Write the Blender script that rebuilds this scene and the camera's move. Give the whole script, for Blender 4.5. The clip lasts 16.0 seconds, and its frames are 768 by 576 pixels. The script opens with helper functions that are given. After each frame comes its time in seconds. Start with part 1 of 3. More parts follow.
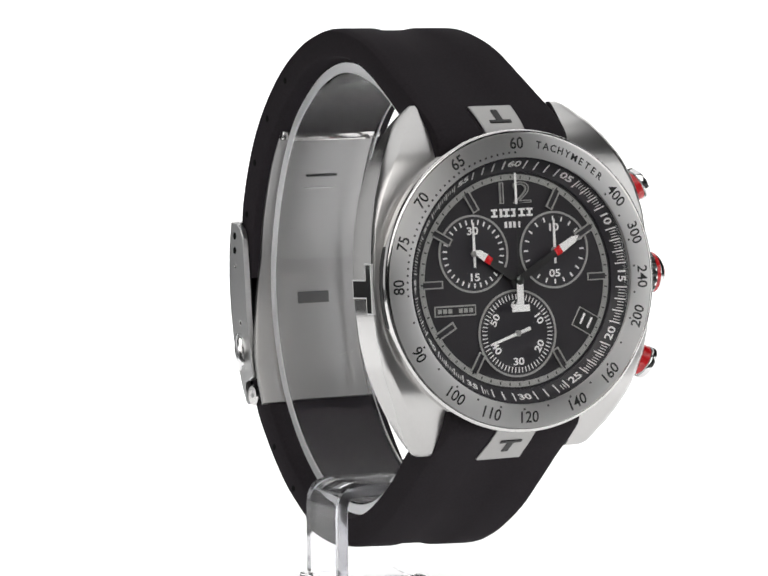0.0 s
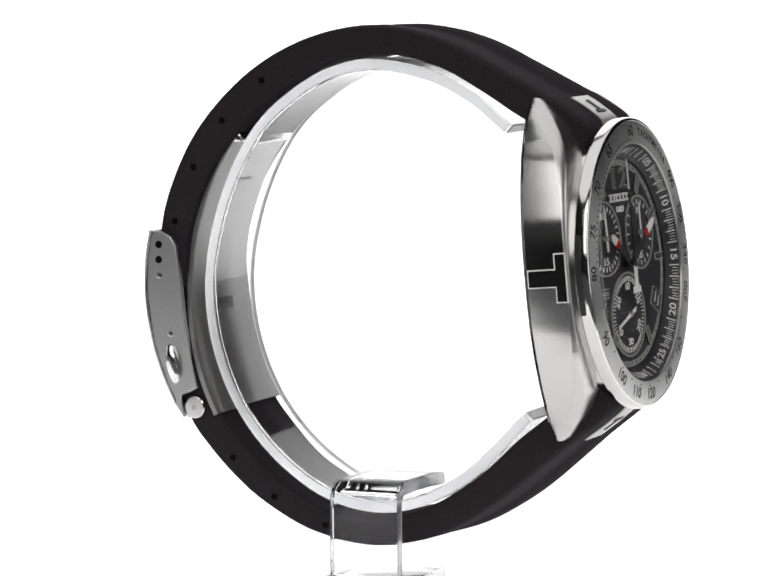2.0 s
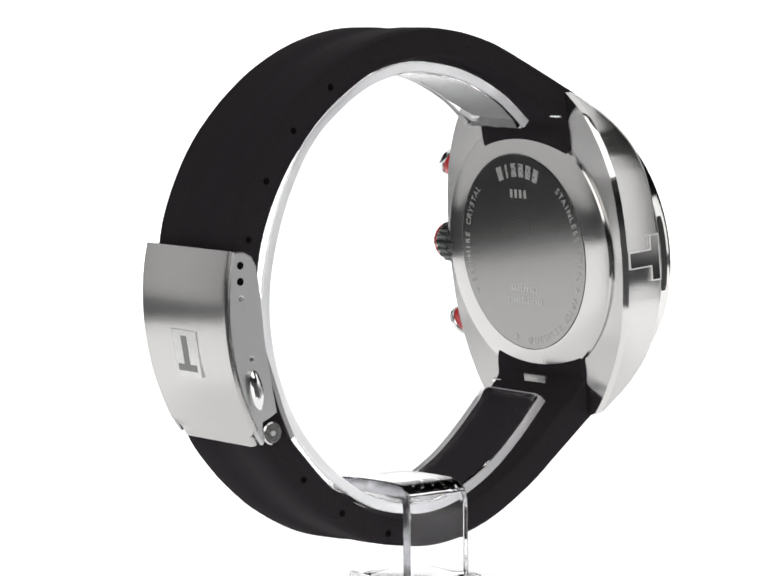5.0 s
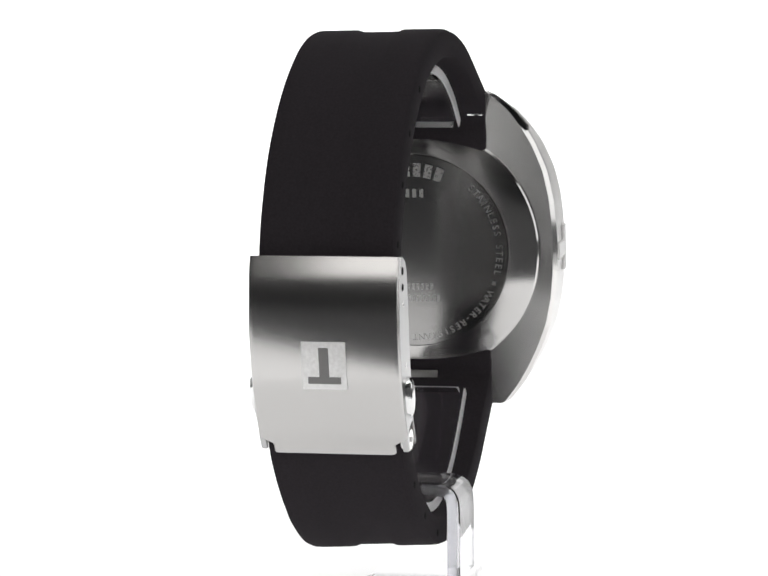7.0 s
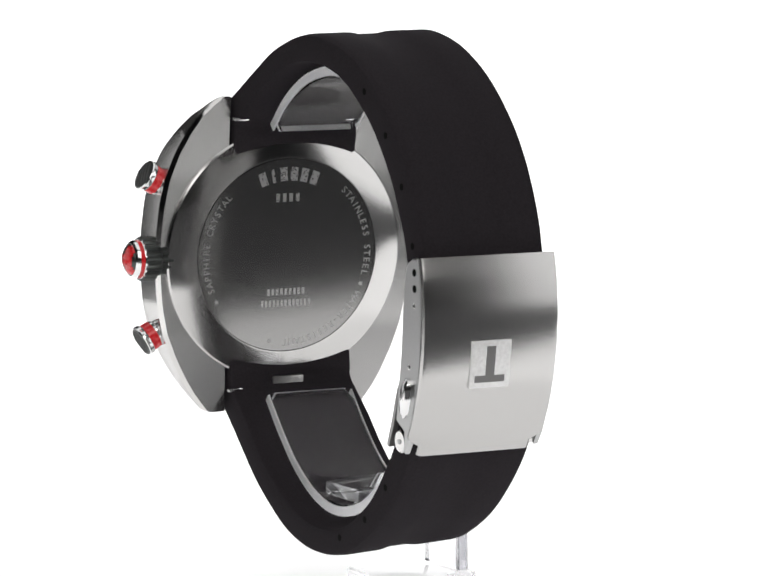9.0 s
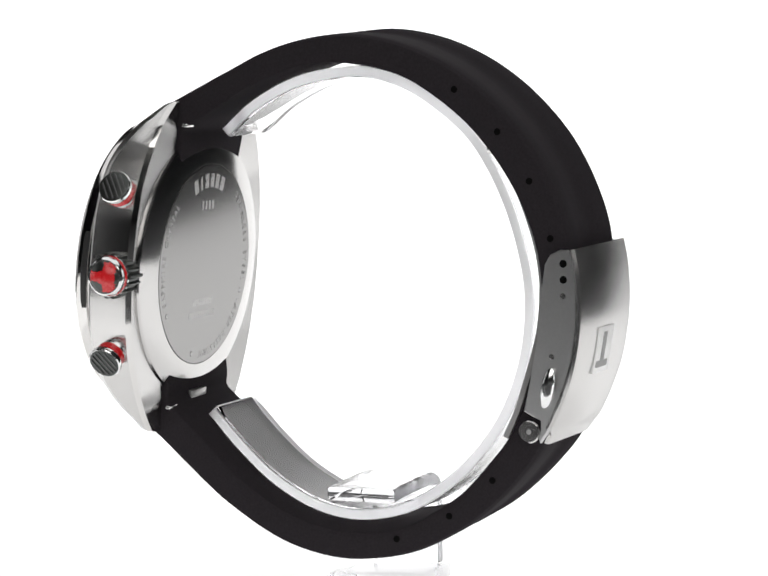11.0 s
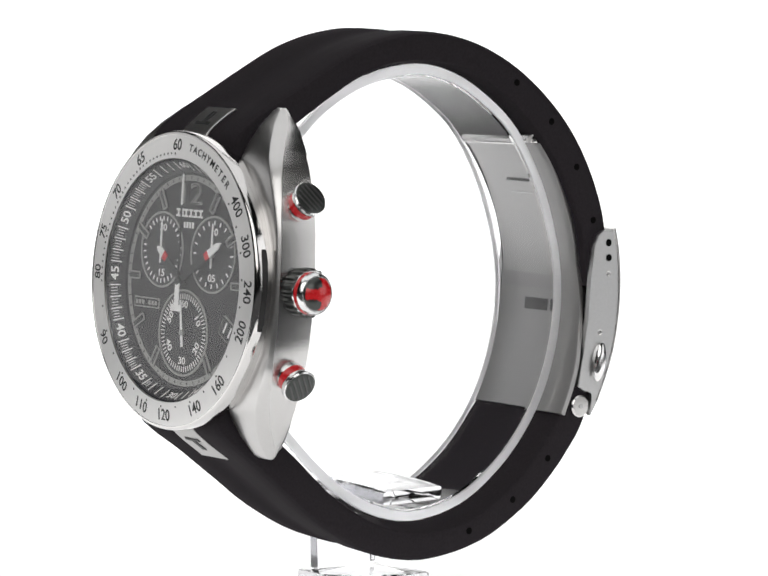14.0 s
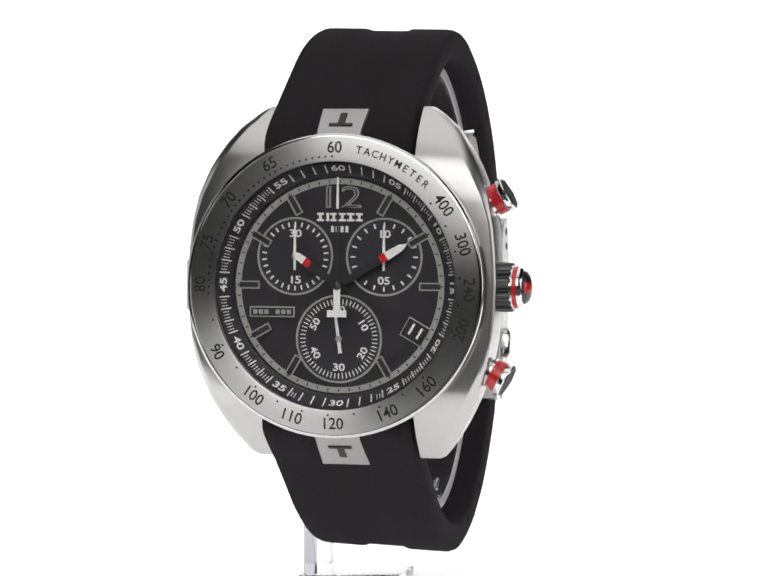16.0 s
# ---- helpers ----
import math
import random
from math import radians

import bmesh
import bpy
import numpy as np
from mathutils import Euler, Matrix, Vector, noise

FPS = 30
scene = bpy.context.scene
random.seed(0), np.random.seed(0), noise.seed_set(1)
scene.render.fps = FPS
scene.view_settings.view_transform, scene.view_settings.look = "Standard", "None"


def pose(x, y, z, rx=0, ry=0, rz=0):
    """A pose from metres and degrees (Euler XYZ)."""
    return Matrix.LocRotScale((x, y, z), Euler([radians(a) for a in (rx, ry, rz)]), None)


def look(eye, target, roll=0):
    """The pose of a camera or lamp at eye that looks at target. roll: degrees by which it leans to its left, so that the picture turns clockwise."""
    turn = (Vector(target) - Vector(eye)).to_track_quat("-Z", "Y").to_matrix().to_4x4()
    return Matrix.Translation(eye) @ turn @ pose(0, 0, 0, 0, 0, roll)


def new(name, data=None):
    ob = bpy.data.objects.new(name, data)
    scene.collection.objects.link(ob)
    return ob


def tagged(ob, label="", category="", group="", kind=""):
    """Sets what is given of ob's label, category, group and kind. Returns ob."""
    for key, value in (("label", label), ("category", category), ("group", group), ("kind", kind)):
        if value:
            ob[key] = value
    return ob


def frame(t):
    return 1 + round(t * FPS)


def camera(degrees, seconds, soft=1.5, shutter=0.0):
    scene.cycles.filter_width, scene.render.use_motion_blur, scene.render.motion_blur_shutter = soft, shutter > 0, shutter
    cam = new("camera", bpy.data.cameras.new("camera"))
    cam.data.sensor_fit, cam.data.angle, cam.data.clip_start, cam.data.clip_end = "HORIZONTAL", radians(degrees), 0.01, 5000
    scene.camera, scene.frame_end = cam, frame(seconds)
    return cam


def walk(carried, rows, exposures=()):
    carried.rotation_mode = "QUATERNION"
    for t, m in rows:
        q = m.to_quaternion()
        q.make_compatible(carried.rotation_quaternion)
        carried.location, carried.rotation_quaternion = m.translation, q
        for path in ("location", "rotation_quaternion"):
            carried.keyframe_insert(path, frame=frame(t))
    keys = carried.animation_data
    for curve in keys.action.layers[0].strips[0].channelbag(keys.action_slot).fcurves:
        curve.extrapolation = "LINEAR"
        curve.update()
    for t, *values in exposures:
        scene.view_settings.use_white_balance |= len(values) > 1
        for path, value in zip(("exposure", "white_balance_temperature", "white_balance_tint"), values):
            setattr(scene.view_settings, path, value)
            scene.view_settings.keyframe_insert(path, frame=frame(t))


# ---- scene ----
MM = 0.001
AIM_Z = 0.052          # height of the turning axis' middle above the table
TILT = 4.7             # the watch leans back on its holder

# ---- camera: stands still before the turntable ----
cam = camera(11.9349, 16.0, soft=1.7)
CAM_POSE = look((-0.00033, -0.53959, AIM_Z + 0.0521), (-0.00033, 0.0, AIM_Z), -0.546)
walk(cam, [(0.0, CAM_POSE), (16.0, CAM_POSE)])

# the turntable turns at an even pace and wobbles a little: seconds, sideways and downwards in tenths of a millimetre
WOBBLE = [(0, -2.2, -.7), (.5, -1.4, -2.2), (1, -1.4, -3.6), (1.5, -.7, -4.7), (2, -.7, -6.1), (2.5, -.7, -6.1), (3, -.7, -4.7), (3.5, -1, -4), (4.2, -.7, -2.9), (5, 0, -1.4), (5.5, 0, 0),
          (6, .7, .7), (6.5, 2.2, 1.1), (7, 4.3, 2.2), (7.5, 5.8, 2.9), (8, 4.3, 2.9), (8.5, 1.4, 3.6), (9, -1.4, 4), (9.5, -2.2, 4.7), (10, -2.2, 4.7), (10.8, -2.9, 3.6), (11.5, -3.6, 2.2),
          (12, 0, 1.8), (12.5, 2, 1.1), (13, 1.5, .4), (13.5, 0, .4), (14, .7, 0), (14.5, .7, 0), (15, 0, 0), (15.5, -.7, 0), (16, -2.2, 0)]
NEARER = [(0, 0), (11, 0), (12.5, 18), (14, 30), (15, 15), (16, 0)]      # towards the camera, tenths of a millimetre
TURN = [(t, 26.43 + 20.0395 * t, Matrix.Translation((a * 1e-4, -float(np.interp(t, *zip(*NEARER))) * 1e-4, -b * 1e-4 + AIM_Z))) for t, a, b in WOBBLE]

# ---- light: a dim room, softboxes over and beside the table, a white sweep with added glow ----
world = bpy.data.worlds.new("studio")
world.use_nodes = True
world.node_tree.nodes["Background"].inputs[0].default_value = (0.9, 0.95, 1.0, 1)
world.node_tree.nodes["Background"].inputs[1].default_value = 0.08
scene.world = world


def softbox(name, eye, target, sx, sy, radiance, color=(1, 1, 1)):
    d = bpy.data.lights.new(name, "AREA")
    d.shape, d.size, d.size_y = "RECTANGLE", sx, sy
    d.energy, d.color = radiance * math.pi * sx * sy, color
    ob = new(name, d)
    ob.matrix_world = look(eye, target)
    return ob


AIM = (0, 0, AIM_Z)
softbox("softbox_top", (0, 0.02, AIM_Z + 0.62), AIM, 0.85, 0.75, 1.0)
softbox("softbox_front", (0, -0.68, AIM_Z + 0.44), AIM, 0.9, 0.56, 2.0, (1.0, 0.985, 0.965))
softbox("softbox_side", (0.54, -0.15, AIM_Z + 0.13), AIM, 0.32, 0.36, 1.35)
softbox("softbox_side", (-0.54, 0.17, AIM_Z + 0.12), AIM, 0.5, 0.38, 0.65)


# ---- materials ----
def mat(name, color, rough=0.5, metal=0.0, grain=0.0, scale=900.0, stretch=(1, 1, 1), var=0.0, bump=0.0, coat=0.0, spec=0.5, aniso=0.0):
    m = bpy.data.materials.new(name)
    m.use_nodes = True
    nt = m.node_tree
    b = nt.nodes["Principled BSDF"]
    b.inputs["Base Color"].default_value = (*color, 1)
    b.inputs["Roughness"].default_value = rough
    b.inputs["Metallic"].default_value = metal
    b.inputs["Specular IOR Level"].default_value = spec
    b.inputs["Coat Weight"].default_value = coat
    b.inputs["Coat Roughness"].default_value = 0.05
    b.inputs["Anisotropic"].default_value = aniso
    if grain or var or bump:
        co = nt.nodes.new("ShaderNodeTexCoord")
        mp = nt.nodes.new("ShaderNodeMapping")
        mp.inputs["Scale"].default_value = stretch
        nt.links.new(co.outputs["Object"], mp.inputs[0])
        fine = nt.nodes.new("ShaderNodeTexNoise")
        fine.inputs["Scale"].default_value, fine.inputs["Detail"].default_value = scale, 4
        nt.links.new(mp.outputs[0], fine.inputs["Vector"])
        wide = nt.nodes.new("ShaderNodeTexNoise")
        wide.inputs["Scale"].default_value, wide.inputs["Detail"].default_value = 120, 3
        nt.links.new(co.outputs["Object"], wide.inputs["Vector"])
        mr = nt.nodes.new("ShaderNodeMath")
        mr.operation = "MULTIPLY_ADD"
        mr.inputs[1].default_value, mr.inputs[2].default_value = grain, rough - grain * 0.5
        nt.links.new(fine.outputs[0], mr.inputs[0])
        mw = nt.nodes.new("ShaderNodeMath")
        mw.operation = "MULTIPLY_ADD"
        mw.inputs[1].default_value = grain * 0.5
        nt.links.new(wide.outputs[0], mw.inputs[0])
        nt.links.new(mr.outputs[0], mw.inputs[2])
        nt.links.new(mw.outputs[0], b.inputs["Roughness"])
        if var:
            mix = nt.nodes.new("ShaderNodeMix")
            mix.data_type = "RGBA"
            mix.inputs["A"].default_value = (*[c * (1 - var) for c in color], 1)
            mix.inputs["B"].default_value = (*[min(1, c * (1 + var)) for c in color], 1)
            nt.links.new(fine.outputs[0], mix.inputs["Factor"])
            nt.links.new(mix.outputs["Result"], b.inputs["Base Color"])
        if bump:
            bp = nt.nodes.new("ShaderNodeBump")
            bp.inputs["Strength"].default_value, bp.inputs["Distance"].default_value = bump, 0.00005
            nt.links.new(fine.outputs[0], bp.inputs["Height"])
            nt.links.new(bp.outputs[0], b.inputs["Normal"])
    return m


def clear(name, ior, color=(1, 1, 1), rough=0.0, spec=0.5):
    m = bpy.data.materials.new(name)
    m.use_nodes = True
    b = m.node_tree.nodes["Principled BSDF"]
    b.inputs["Base Color"].default_value = (*color, 1)
    b.inputs["Roughness"].default_value = rough
    b.inputs["IOR"].default_value = ior
    b.inputs["Transmission Weight"].default_value = 1.0
    b.inputs["Specular IOR Level"].default_value = spec
    return m


M_BRUSH = mat("brushed_steel", (0.4, 0.394, 0.388), 0.3, 1, 0.10, 2500, (1, 0.04, 1), 0.06, 0.05)


def turned_steel(name, color, rough, axis="Z", aniso=0.8, grain=0.06):
    """Steel brushed in circles round an axis: it blurs across the brush lines."""
    m = mat(name, color, rough, 1, grain, 900, (1, 1, 1), 0.03, 0.0, aniso=aniso)
    t = m.node_tree.nodes.new("ShaderNodeTangent")
    t.direction_type, t.axis = "RADIAL", axis
    b = m.node_tree.nodes["Principled BSDF"]
    b.inputs["Anisotropic Rotation"].default_value = 0.25
    m.node_tree.links.new(t.outputs[0], b.inputs["Tangent"])
    return m


M_BEZEL = turned_steel("circular_brushed_steel", (0.84, 0.83, 0.82), 0.31, "Z", 0.9, 0.0)
M_BRUSH_Z = turned_steel("brushed_clasp_steel", (0.52, 0.512, 0.505), 0.24, "X", 0.7, 0.04)
M_RING = turned_steel("turned_ring_steel", (0.56, 0.552, 0.545), 0.14, "Z", 0.8, 0.0)
M_SIDE = turned_steel("long_brushed_side_steel", (0.6, 0.592, 0.585), 0.22, "Z", 0.97, 0.0)
M_CASE = mat("brushed_case_steel", (0.58, 0.572, 0.565), 0.28, 1, 0.03, 3500, (1, 0.03, 1), 0.035, 0.0)
M_BLADE = mat("satin_blade_steel", (0.36, 0.356, 0.352), 0.42, 1, 0.06, 1500, (1, 1, 0.2), 0.04, 0.0)
M_POLISH = mat("polished_steel", (0.66, 0.65, 0.64), 0.10, 1, 0.05, 600, (1, 1, 1), 0.03, 0.0)
M_MIRROR = mat("mirror_steel", (0.3, 0.296, 0.292), 0.11, 1, 0.02, 500, (1, 1, 1), 0.03, 0.0)
M_CHROME = mat("chrome", (0.78, 0.78, 0.78), 0.14, 1, 0.03, 800)
M_RUBBER = mat("black_rubber", (0.0245, 0.0214, 0.0242), 0.8, 0, 0.14, 3000, (1, 1, 1), 0.3, 0.25, 0, 0.035)
M_HOLE = mat("hole_black", (0.003, 0.003, 0.003), 0.8, spec=0.05)
M_DIAL = mat("dial_black", (0.0245, 0.0225, 0.0255), 0.5, spec=0.3)
M_FLANGE = mat("flange_black", (0.022, 0.0203, 0.024), 0.35, 0, 0.08, 3000, (1, 1, 1), 0.2)
M_WHITE = mat("white_print", (0.85, 0.85, 0.84), 0.5, 0, 0.1, 3000, (1, 1, 1), 0.04)
M_GREY = mat("silver_print", (0.36, 0.36, 0.345), 0.4, 0.3, 0.1, 3000, (1, 1, 1), 0.08)
M_INK = mat("engraved_black", (0.012, 0.012, 0.012), 0.5, 0, 0.1, 3000)
M_GLOSS = mat("inlay_dark_reflection", (0.2, 0.197, 0.195), 0.06, 1, 0.02, 2500, (1, 1, 1), 0.05)
M_RED = mat("red_lacquer", (0.62, 0.015, 0.02), 0.25, 0, 0.08, 1500, (1, 1, 1), 0.1, 0, 0.4)
M_GUN = mat("black_plated_steel", (0.075, 0.08, 0.077), 0.28, 0.9, 0.1, 2500, (1, 1, 0.1), 0.15, 0.1)
M_FAINT = mat("faint_engraving", (0.46, 0.455, 0.45), 0.26, 1, 0.1, 2500, (1, 1, 1), 0.1)
M_ETCH = mat("etched_steel", (0.86, 0.85, 0.84), 0.55, 0.55, 0.2, 1800, (1, 1, 1), 0.22, 1.0)
M_DARKSTEEL = mat("dark_satin_steel", (0.5, 0.5, 0.5), 0.3, 1, 0.1, 2500, (1, 1, 1), 0.08)
M_ETCHDARK = mat("plain_steel_mark", (0.2, 0.197, 0.195), 0.35, 1, 0.06, 2500, (1, 1, 1), 0.05)
M_SLOT = mat("slot_shade_steel", (0.12, 0.12, 0.12), 0.5, 0.8, 0.1, 2500, (1, 1, 1), 0.1)
M_GLASS = clear("sapphire_glass", 1.5)
M_ACRYL = clear("clear_acrylic", 1.2, (0.99, 0.99, 0.995), 0.015)
M_BLOCK = clear("clear_acrylic_block", 1.32, (0.97, 0.97, 0.985), 0.01)
M_FROST = clear("sawn_acrylic_edge", 1.4, (0.99, 0.99, 1.0), 0.35)
M_FROST.node_tree.nodes["Principled BSDF"].inputs["Transmission Weight"].default_value = 0.85
# grey tint that paints dark reflections along the upright's edges
M_EDGE_TINT = clear("edge_reflection_tint", 1.45, (0.74, 0.74, 0.76), 0.2)
M_ROOM = mat("dark_studio_paint", (0.05, 0.05, 0.053), 0.8, 0, 0.1, 40, (1, 1, 1), 0.2)


# emission added so sweep and disc stay white; neither is a lamp
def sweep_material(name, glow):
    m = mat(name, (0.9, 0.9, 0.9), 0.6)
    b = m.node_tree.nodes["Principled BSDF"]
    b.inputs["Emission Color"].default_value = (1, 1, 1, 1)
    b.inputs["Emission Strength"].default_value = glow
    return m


M_SWEEP = sweep_material("white_sweep_added_glow", 0.75)
M_TABLE = sweep_material("white_disc_added_glow", 0.5)


# ---- mesh helpers ----
def part(name, bm, material, parent, label="", m=None, smooth=40, shadow=True):
    if not isinstance(bm, bpy.types.Mesh):
        me = bpy.data.meshes.new(name)
        bmesh.ops.recalc_face_normals(bm, faces=bm.faces)
        lim = radians(smooth)
        for f in bm.faces:
            f.smooth = True
        for e in bm.edges:
            e.smooth = len(e.link_faces) == 2 and e.calc_face_angle(0) < lim
        bm.to_mesh(me)
        bm.free()
    else:
        me = bm
    if not me.materials:
        me.materials.append(material)
    ob = new(name, me)
    ob.parent = parent
    if m is not None:
        ob.matrix_local = m
    if label:
        ob["label"] = label
    if not shadow:
        ob.visible_shadow = False
    return ob


def interp(table, x):
    for (a, va), (b, vb) in zip(table, table[1:]):
        if x <= b:
            k = max(0.0, (x - a) / (b - a))
            return va + (vb - va) * k
    return table[-1][1]


def spline(points, n):
    """Catmull-Rom through tuples, n steps a span."""
    p = [np.array(q, float) for q in points]
    p = [2 * p[0] - p[1]] + p + [2 * p[-1] - p[-2]]
    out = []
    for i in range(1, len(p) - 2):
        for k in range(n):
            t = k / n
            a, b, c, d = p[i - 1:i + 3]
            out.append(0.5 * (2 * b + (c - a) * t + (2 * a - 5 * b + 4 * c - d) * t * t + (3 * b - a - 3 * c + d) * t ** 3))
    out.append(p[-2])
    return out


def skin(bm, rings, cap=True, closed=False):
    """Skins rings of points (millimetres) into quads."""
    vs = [[bm.verts.new(Vector(q) * MM) for q in r] for r in rings]
    pairs = list(zip(vs, vs[1:])) + ([(vs[-1], vs[0])] if closed else [])
    for a, b in pairs:
        for i in range(len(a)):
            j = (i + 1) % len(a)
            bm.faces.new((a[i], a[j], b[j], b[i]))
    if cap and not closed:
        bm.faces.new(vs[0][::-1])
        bm.faces.new(vs[-1])
    return bm


def revolve(profile, n=96):
    """Turns a closed (r, z) profile round z, in millimetres."""
    rings = []
    for k in range(n):
        a = 2 * math.pi * k / n
        rings.append([(r * math.cos(a), r * math.sin(a), z) for r, z in profile])
    return skin(bmesh.new(), rings, closed=True)


def lathe(profile, n=64):
    """Turns an open (r, z) profile that begins and ends on the axis."""
    bm = bmesh.new()
    rings = [[bm.verts.new(Vector((r * math.cos(2 * math.pi * k / n), r * math.sin(2 * math.pi * k / n), z)) * MM) for k in range(n)] for r, z in profile[1:-1]]
    for a, b in zip(rings, rings[1:]):
        for i in range(n):
            bm.faces.new((a[i], a[(i + 1) % n], b[(i + 1) % n], b[i]))
    for ring, (r, z) in ((rings[0], profile[0]), (rings[-1], profile[-1])):
        tip = bm.verts.new(Vector((0, 0, z)) * MM)
        for i in range(n):
            bm.faces.new((ring[i], ring[(i + 1) % n], tip))
    return bm


def box(bm, x0, x1, y0, y1, z0, z1, bevel=0.0, m=None):
    r = bmesh.ops.create_cube(bm, size=1)
    for v in r["verts"]:
        v.co = Vector((x0 + (v.co.x + .5) * (x1 - x0), y0 + (v.co.y + .5) * (y1 - y0), z0 + (v.co.z + .5) * (z1 - z0))) * MM
    if bevel:
        es = {e for v in r["verts"] for e in v.link_edges}
        out = bmesh.ops.bevel(bm, geom=list(es), offset=bevel * MM, segments=2, affect="EDGES", profile=0.5)
        vs = {v for f in out["faces"] for v in f.verts}
    else:
        vs = set(r["verts"])
    if m is not None:
        for v in vs:
            v.co = m @ v.co
    return bm


def prism(bm, pts, z0, z1, m=None):
    """A flat polygon raised from z0 to z1, in millimetres."""
    a = [bm.verts.new(Vector((x, y, z0)) * MM) for x, y in pts]
    b = [bm.verts.new(Vector((x, y, z1)) * MM) for x, y in pts]
    bm.faces.new(a[::-1])
    bm.faces.new(b)
    for i in range(len(pts)):
        j = (i + 1) % len(pts)
        bm.faces.new((a[i], a[j], b[j], b[i]))
    if m is not None:
        for v in a + b:
            v.co = m @ v.co
    return bm


TEXTS = {}


def text_mesh(text, size, depth, material, bold=0.0, width=1.0):
    """Built-in lettering as a mesh, middle at the origin."""
    key = (text, size, depth, material.name, bold, width)
    if key not in TEXTS:
        cu = bpy.data.curves.new("lettering", "FONT")
        cu.body, cu.size, cu.extrude, cu.offset = text, size * MM, depth * MM, bold * MM
        cu.align_x, cu.align_y, cu.resolution_u = "CENTER", "CENTER", 4
        ob = bpy.data.objects.new("lettering", cu)
        scene.collection.objects.link(ob)
        me = bpy.data.meshes.new_from_object(ob.evaluated_get(bpy.context.evaluated_depsgraph_get()))
        bpy.data.objects.remove(ob)
        bpy.data.curves.remove(cu)
        for v in me.vertices:
            v.co.x *= width
        me.materials.clear()
        me.materials.append(material)
        TEXTS[key] = me
    return TEXTS[key]


def at(x, y, z, turn=0):
    """A pose in millimetres in the watch head, turned in its plane."""
    return pose(x * MM, y * MM, z * MM, 0, 0, turn)


def polar(r, clock):
    a = radians(clock)
    return r * math.sin(a), r * math.cos(a)


T_SHAPE = [(-1, 0.62), (-1, 1), (1, 1), (1, 0.62), (0.3, 0.62), (0.3, -1), (-0.3, -1), (-0.3, 0.62)]


def t_mark(w, h, z0, z1, m=None, bm=None):
    return prism(bm or bmesh.new(), [(x * w / 2, y * h / 2) for x, y in T_SHAPE], z0, z1, m)


# ---- the room ----
def room():
    def slab(name, x0, x1, y0, y1, z0, z1, label):
        bm = box(bmesh.new(), x0 * 1000, x1 * 1000, y0 * 1000, y1 * 1000, z0 * 1000, z1 * 1000)
        ob = part(name, bm, M_ROOM, None)
        tagged(ob, label, "wall", kind="structure")
    slab("floor", -1.6, 1.6, -1.9, 1.5, -0.05, 0, "dark grey matt studio table and floor under the sweep")
    slab("ceiling", -1.6, 1.6, -1.9, 1.5, 1.5, 1.55, "dark grey matt studio ceiling over the table")
    slab("wall_north", -1.6, 1.6, 1.5, 1.55, 0, 1.5, "dark grey matt studio wall behind the backdrop")
    slab("wall_south", -1.6, 1.6, -1.95, -1.9, 0, 1.5, "dark grey matt studio wall behind the camera")
    slab("wall_east", 1.6, 1.65, -1.9, 1.5, 0, 1.5, "dark grey matt studio wall at the side")
    slab("wall_west", -1.65, -1.6, -1.9, 1.5, 0, 1.5, "dark grey matt studio wall at the side")
    # white sweep: lies on the table and curves up behind
    rings = []
    line = [(-50, 3), (250, 3)] + [(250 + 130 * math.sin(a), 133 - 130 * math.cos(a)) for a in np.linspace(0.15, math.pi / 2, 10)] + [(380, 560)]
    for i, (y, z) in enumerate(line):
        a = np.array(line[max(0, i - 1)], float)
        b = np.array(line[min(len(line) - 1, i + 1)], float)
        t = (b - a) / np.linalg.norm(b - a)
        n = (t[1] * 2.5, -t[0] * 2.5)
        w = interp([(0, 215), (5, 215), (90, 165), (2000, 165)], z)        # narrower where it rises
        rings.append([(-w - 10, y, z), (w - 10, y, z), (w - 10, y + n[0], z + n[1]), (-w - 10, y + n[0], z + n[1])])
    # the front edge lies askew on the table
    rings[0] = [(-310, -245, 3), (290, 8, 3), (290, 8, .5), (-310, -245, .5)]
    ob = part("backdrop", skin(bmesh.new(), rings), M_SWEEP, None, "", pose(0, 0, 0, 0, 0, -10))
    tagged(ob, "seamless white sweep under and behind the watch, with added glow", "backdrop", kind="structure")
    disc = new("turntable")
    tagged(disc, "round white turntable disc lying on the table, with added glow", "turntable", kind="structure")
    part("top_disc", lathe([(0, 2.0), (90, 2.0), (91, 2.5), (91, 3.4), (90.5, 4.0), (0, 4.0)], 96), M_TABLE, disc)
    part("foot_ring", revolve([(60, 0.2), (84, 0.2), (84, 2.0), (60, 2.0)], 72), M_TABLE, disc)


room()

# ---- the wristwatch ----
watch = new("wristwatch")
tagged(watch, "steel chronograph wristwatch with black dial and black rubber strap", "watch")
HX, HY, HZ, HYAW = 2.0, -36.5, 0.85, -0.5
HEAD = pose(HX * MM, HY * MM, HZ * MM, 0, 0, HYAW) @ pose(0, 0, 0, 90)

